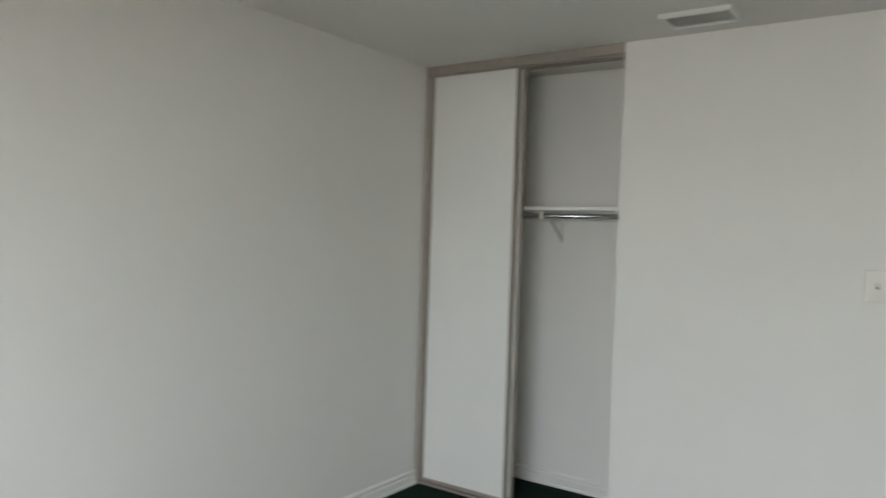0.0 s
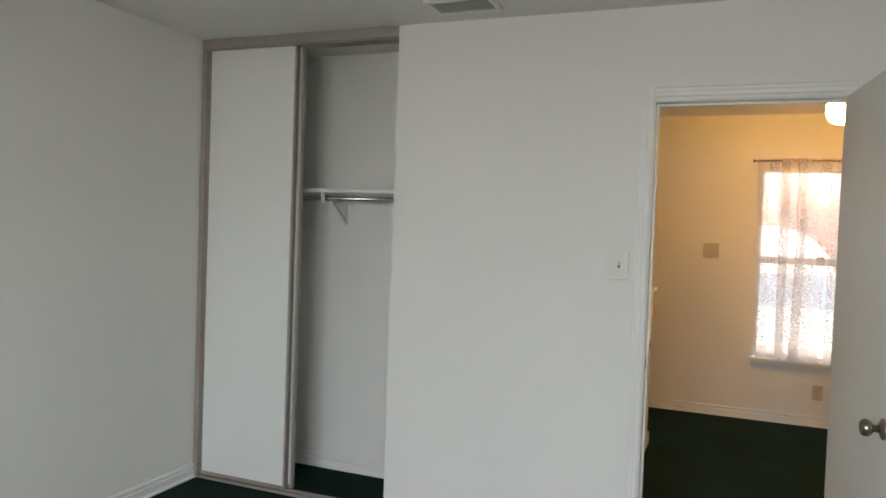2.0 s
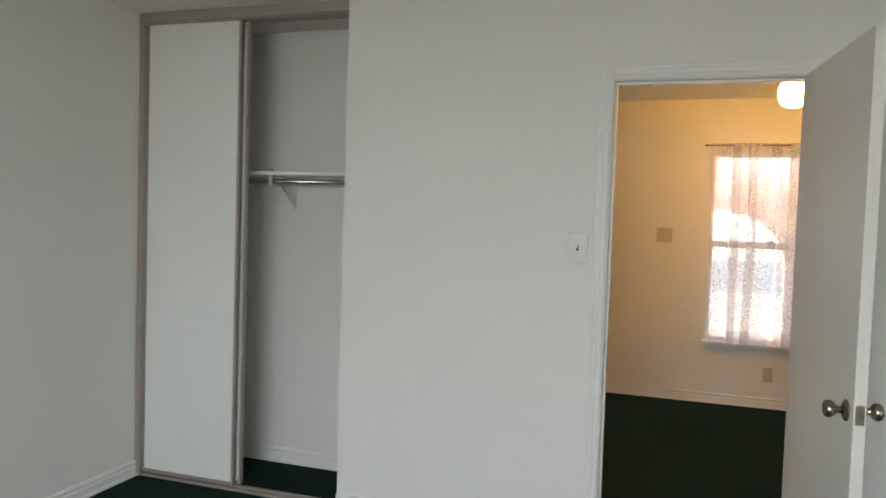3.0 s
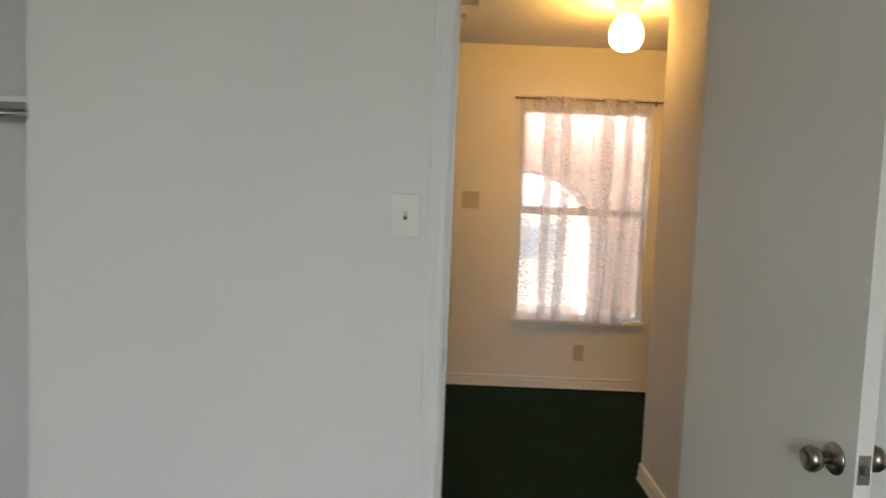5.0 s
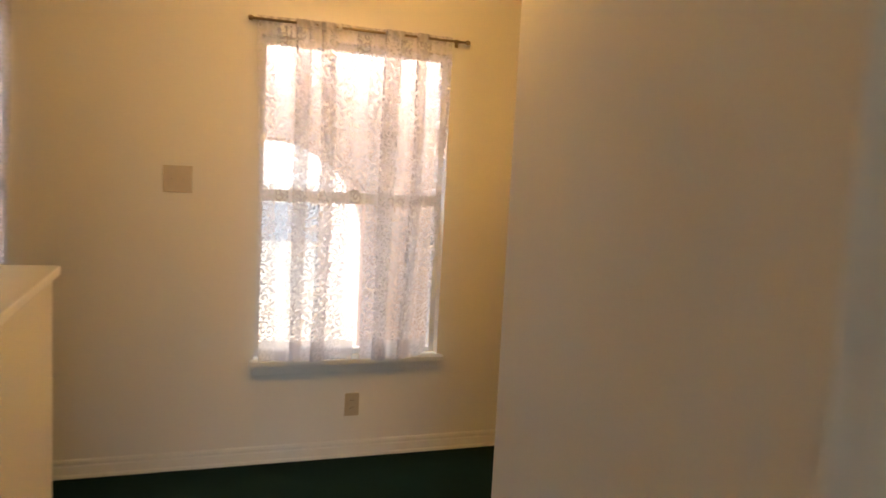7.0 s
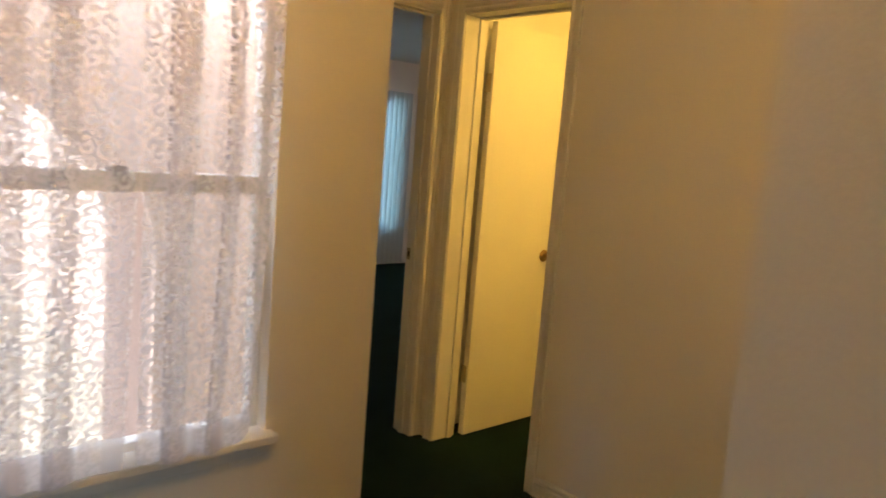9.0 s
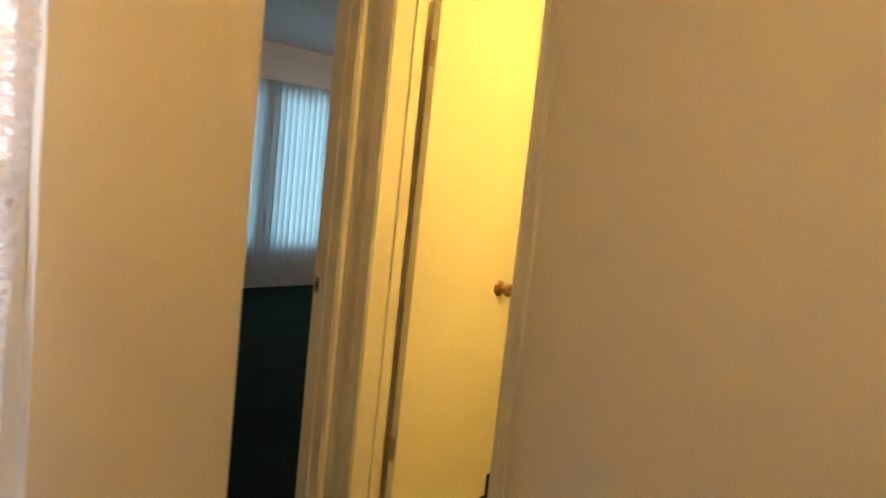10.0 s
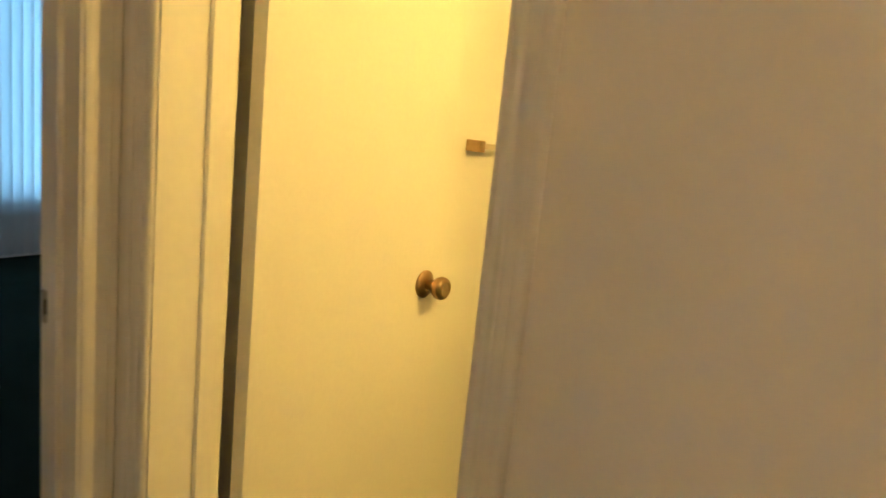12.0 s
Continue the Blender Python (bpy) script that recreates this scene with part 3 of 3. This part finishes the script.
def drape(bottom, top, y, z0, z1, pleats, seed, lift=0.0):
    """A hanging cloth panel between bottom and top spans, folded back on itself at each pleat (from, to, as shares of its width)."""
    rng = random.Random(seed)
    stops = [(0.0, 0.0)]
    for p0, p1 in pleats:
        stops += [(p1, -0.004), (p1 + 0.008, -0.010), (p0, -0.016), (p0 - 0.008, -0.020), (p0 + 0.3 * (p1 - p0), -0.026), (p1 + 0.03, -0.012)]
    stops.append((1.0, 0.0))
    path, run = [], 0.0
    width = bottom[1] - bottom[0]
    for (a, ya), (b, yb) in zip(stops, stops[1:]):
        steps = max(2, int(abs(b - a) * width / 0.006))
        for k in range(steps):
            f = k / steps
            path.append((a + (b - a) * f, ya + (yb - ya) * f, run + abs(b - a) * f))
        run += abs(b - a)
    path.append((1.0, 0.0, run))
    ph = [(rng.uniform(5, 10), rng.uniform(0, 6.28), rng.uniform(0.5, 1)) for _ in range(3)]
    bm = bmesh.new()
    lay = bm.loops.layers.uv.new("cloth")
    nv = 44
    grid, uvs = [], {}
    for j in range(nv + 1):
        v = j / nv
        x0, x1 = (bottom[0] + (top[0] - bottom[0]) * v, bottom[1] + (top[1] - bottom[1]) * min(1, v * 1.6))
        row = []
        for s, off, length in path:
            wave = sum(w * math.sin(f * length * 2.2 + p + 0.6 * math.sin(3 * v + p)) for f, p, w in ph)
            ruffle = 0.0045 * math.sin(length * width * 210) * max(0, (v - 0.9) / 0.1)
            x = x0 + (x1 - x0) * s + 0.004 * math.sin(5 * v + 9 * s)
            if s in (0.0, 1.0):
                x += (0.005 if s else -0.005) * abs(math.sin(v * 62))
            z = z0 + (z1 - z0) * v + 0.005 * math.sin(11 * length) * (1 - v) + lift * max(0, (s - 0.55) / 0.45) ** 2 * max(0, 1 - 2.5 * v)
            vt_ = bm.verts.new((x, y + 0.006 + off * (0.7 + 0.5 * (1 - v)) + 0.0045 * wave * (0.6 + 0.5 * (1 - v)) + ruffle, z))
            row.append(vt_)
            uvs[vt_] = (length * width * 1.25 + seed * 0.2327, (z1 - z0) * v)
        grid.append(row)
    for j in range(nv):
        for i in range(len(path) - 1):
            fc = bm.faces.new((grid[j][i], grid[j][i + 1], grid[j + 1][i + 1], grid[j + 1][i]))
            fc.smooth = True
            for lp in fc.loops:
                lp[lay].uv = uvs[lp.vert]
    return bm


def hall_window(name, w, rod_x0, rod_x1, label, panels):
    x0, x1, z0, z1 = w
    win = thing(name, (0, 0, 0), label, "window", kind="structure")
    y = WY + 0.055
    fr = part("window_frame", boxes((x0, y, z0, x0 + 0.028, y + 0.055, z1), (x1 - 0.028, y, z0, x1, y + 0.055, z1), (x0 + 0.028, y, z1 - 0.03, x1 - 0.028, y + 0.055, z1), (x0 + 0.028, y, z0, x1 - 0.028, y + 0.055, z0 + 0.03), bevel=0.002), ALUW, win)
    part("meeting_rail", boxes((x0 + 0.028, y - 0.006, 1.262, x1 - 0.028, y + 0.045, 1.318), bevel=0.003), ALUW, fr)
    part("sash_lock", boxes(((x0 + x1) / 2 - 0.025, y - 0.02, 1.318, (x0 + x1) / 2 + 0.025, y, 1.332), bevel=0.003), NICKEL, fr)
    for nm, a, b, yy in (("pane", z0 + 0.03, 1.262, y + 0.015), ("pane", 1.318, z1 - 0.03, y + 0.03)):
        g = part(nm, boxes((x0 + 0.028, yy, a, x1 - 0.028, yy + 0.003, b)), GLASS, win, "clear window pane")
        g.visible_shadow = False
    part("window_sill", boxes((x0 - 0.022, WY - 0.055, z0 - 0.022, x1 + 0.022, WY + 0.055, z0 + 0.005), bevel=0.006), TRIM, win)
    part("apron", boxes((x0 - 0.008, WY - 0.014, z0 - 0.07, x1 + 0.008, WY - 0.0, z0 - 0.024), (x0 - 0.008, WY - 0.020, z0 - 0.034, x1 + 0.008, WY, z0 - 0.0245), bevel=0.003), TRIM, win)
    rod = thing("curtain_rod", ((rod_x0 + rod_x1) / 2, WY - 0.058, 2.075), "slim brass-coloured curtain rod with end caps", "curtain rod", "curtain rods")
    half = (rod_x1 - rod_x0) / 2
    part("rod", moved(lathe([(0.006, 0), (0.006, 2 * half)], axis="x", steps=12), Matrix.Translation((-half, 0, 0))), RODM, rod)
    for s in (-1, 1):
        cap = lathe([(0.009, 0), (0.012, 0.006), (0.012, 0.014), (0.007, 0.02)], axis="x", steps=12)
        part("end_cap", moved(cap, Matrix.Translation((s * half, 0, 0)) @ Matrix.Diagonal((s, 1, 1, 1))), RODM, rod)
        part("bracket", boxes((s * (half - 0.03) - 0.006, 0.0, -0.004, s * (half - 0.03) + 0.006, 0.058, 0.004), (s * (half - 0.03) - 0.009, 0.054, -0.02, s * (half - 0.03) + 0.009, 0.058, 0.02), bevel=0.001), RODM, rod)
    for k, (bottom, top, zb, pleats, lift) in enumerate(panels):
        tagged(part("curtain", drape(bottom, top, WY - 0.058, zb, 2.093, pleats, 11 + k + int(10 * bottom[0]), lift), LACE), "sheer white lace curtain panel hanging on a rod", "curtain", "lace curtains")
    return win


hall_window("window_1", W1, 2.899, 3.911, "white framed single-hung window behind lace curtains",
            (((2.965, 3.402), (2.925, 3.44), 0.512, ((0.32, 0.44), (0.55, 0.68)), 0.0), ((3.445, 3.775), (3.445, 3.835), 0.508, ((0.16, 0.36), (0.56, 0.70)), 0.03)))
hall_window("window_2", W2, 0.99, 1.995, "white framed single-hung window behind lace curtains by the stair",
            (((1.08, 1.46), (1.03, 1.49), 0.512, ((0.3, 0.42), (0.6, 0.72)), 0.0), ((1.52, 1.90), (1.50, 1.95), 0.508, ((0.2, 0.36), (0.6, 0.72)), 0.0)))

# bedroom window behind the walk
bw = thing("window_3", (0, 0, 0), "white framed wide bedroom window", "window", kind="structure")
part("window_frame", boxes((BWX0, -5.30, BWZ0, BWX0 + 0.04, -5.24, BWZ1), (BWX1 - 0.04, -5.30, BWZ0, BWX1, -5.24, BWZ1), (BWX0 + 0.04, -5.30, BWZ1 - 0.04, BWX1 - 0.04, -5.24, BWZ1), (BWX0 + 0.04, -5.30, BWZ0, BWX1 - 0.04, -5.24, BWZ0 + 0.04),
                           ((BWX0 + BWX1) / 2 - 0.02, -5.30, BWZ0 + 0.04, (BWX0 + BWX1) / 2 + 0.02, -5.24, BWZ1 - 0.04)), ALUW, bw)

# ---------------------------------------------------------------- living room windows and blinds
for k, (a, b) in enumerate(LWIN):
    lw = thing("window_%d" % (k + 4), (0, 0, 0), "white framed living room window with tinted glass behind blinds", "window", kind="structure")
    y = FY + 0.05
    part("window_frame", boxes((a, y, LWZ0, a + 0.03, y + 0.05, LWZ1), (b - 0.03, y, LWZ0, b, y + 0.05, LWZ1), (a + 0.03, y, LWZ1 - 0.03, b - 0.03, y + 0.05, LWZ1), (a + 0.03, y, LWZ0, b - 0.03, y + 0.05, LWZ0 + 0.03)), ALUW, lw)
    g = part("pane", boxes((a + 0.03, y + 0.02, LWZ0 + 0.03, b - 0.03, y + 0.024, LWZ1 - 0.03)), TINTED, lw, "teal tinted window pane")
SLAT = bpy.data.materials.new("blind_fabric")
SLAT.use_nodes = True
snt = SLAT.node_tree
snt.nodes.remove(snt.nodes["Principled BSDF"])
sd, stl, smx = (snt.nodes.new(k) for k in ("ShaderNodeBsdfDiffuse", "ShaderNodeBsdfTranslucent", "ShaderNodeMixShader"))
sd.inputs["Color"].default_value, stl.inputs["Color"].default_value = (0.75, 0.76, 0.76, 1), (0.70, 0.74, 0.74, 1)
smx.inputs[0].default_value = 0.5
snt.links.new(sd.outputs[0], smx.inputs[1])
snt.links.new(stl.outputs[0], smx.inputs[2])
snt.links.new(smx.outputs[0], snt.nodes["Material Output"].inputs[0])
vb = thing("vertical_blind", (LWIN[0][0] - 0.06, FY - 0.09, 0), "closed white fabric vertical blinds hanging to the carpet", "blinds")
blind_w = LWIN[2][1] - LWIN[0][0] + 0.12
nsl = int(blind_w / 0.072)
part("headrail", boxes((0, -0.022, 2.08, blind_w, 0.022, 2.11), bevel=0.003), ALUW, vb)
for x in (0.05, blind_w / 2, blind_w - 0.05):
    part("bracket", boxes((x - 0.015, 0.022, 2.09, x + 0.015, 0.09, 2.115), (x - 0.015, -0.01, 2.11, x + 0.015, 0.022, 2.115)), ALUW, vb)
slat_bm = bmesh.new()
prev = None
for i in range(7):
    a = (i / 6 - 0.5)
    pair = [slat_bm.verts.new((a * 0.089, 0.007 * (1 - 4 * a * a), z)) for z in (0.035, 2.08)]
    if prev:
        fc = slat_bm.faces.new((prev[0], pair[0], pair[1], prev[1]))
        fc.smooth = True
    prev = pair
slat_me = mesh_of("slat", slat_bm, SLAT)
rng = random.Random(5)
for i in range(nsl):
    s = new("slat", slat_me)
    s.parent = vb
    s.matrix_basis = pose(0.04 + i * 0.072, 0, 0, 0, 0, -40 + rng.uniform(-4, 4))

# ---------------------------------------------------------------- bathroom towel bar
tb = thing("towel_bar", (6.13, BY, 1.237), "brass towel bar with square ends on the bathroom wall", "towel bar")
for x in (0.0, 0.46):
    part("post", boxes((x - 0.012, -0.05, -0.016, x + 0.012, 0, 0.016), bevel=0.004), BRASS, tb)
part("bar", boxes((0.014, -0.044, -0.007, 0.446, -0.03, 0.007), bevel=0.001), PLATE, tb)

# ---------------------------------------------------------------- small hook on the hall ceiling
hk = thing("ceiling_hook", (2.485, 2.285, CZ), "small white swag hook screwed into the hall ceiling", "hook")
part("base", lathe([(0.014, -0.006), (0.018, 0.0)], steps=14), PLATEW, hk)
ring = bmesh.new()
for i in range(11):
    a = radians(-60 + i * 24)
    bmesh.ops.create_uvsphere(ring, u_segments=8, v_segments=6, radius=0.0045, matrix=Matrix.Translation((0.016 * math.cos(a), 0, -0.026 + 0.016 * math.sin(a))))
part("hook", ring, PLATEW, hk)
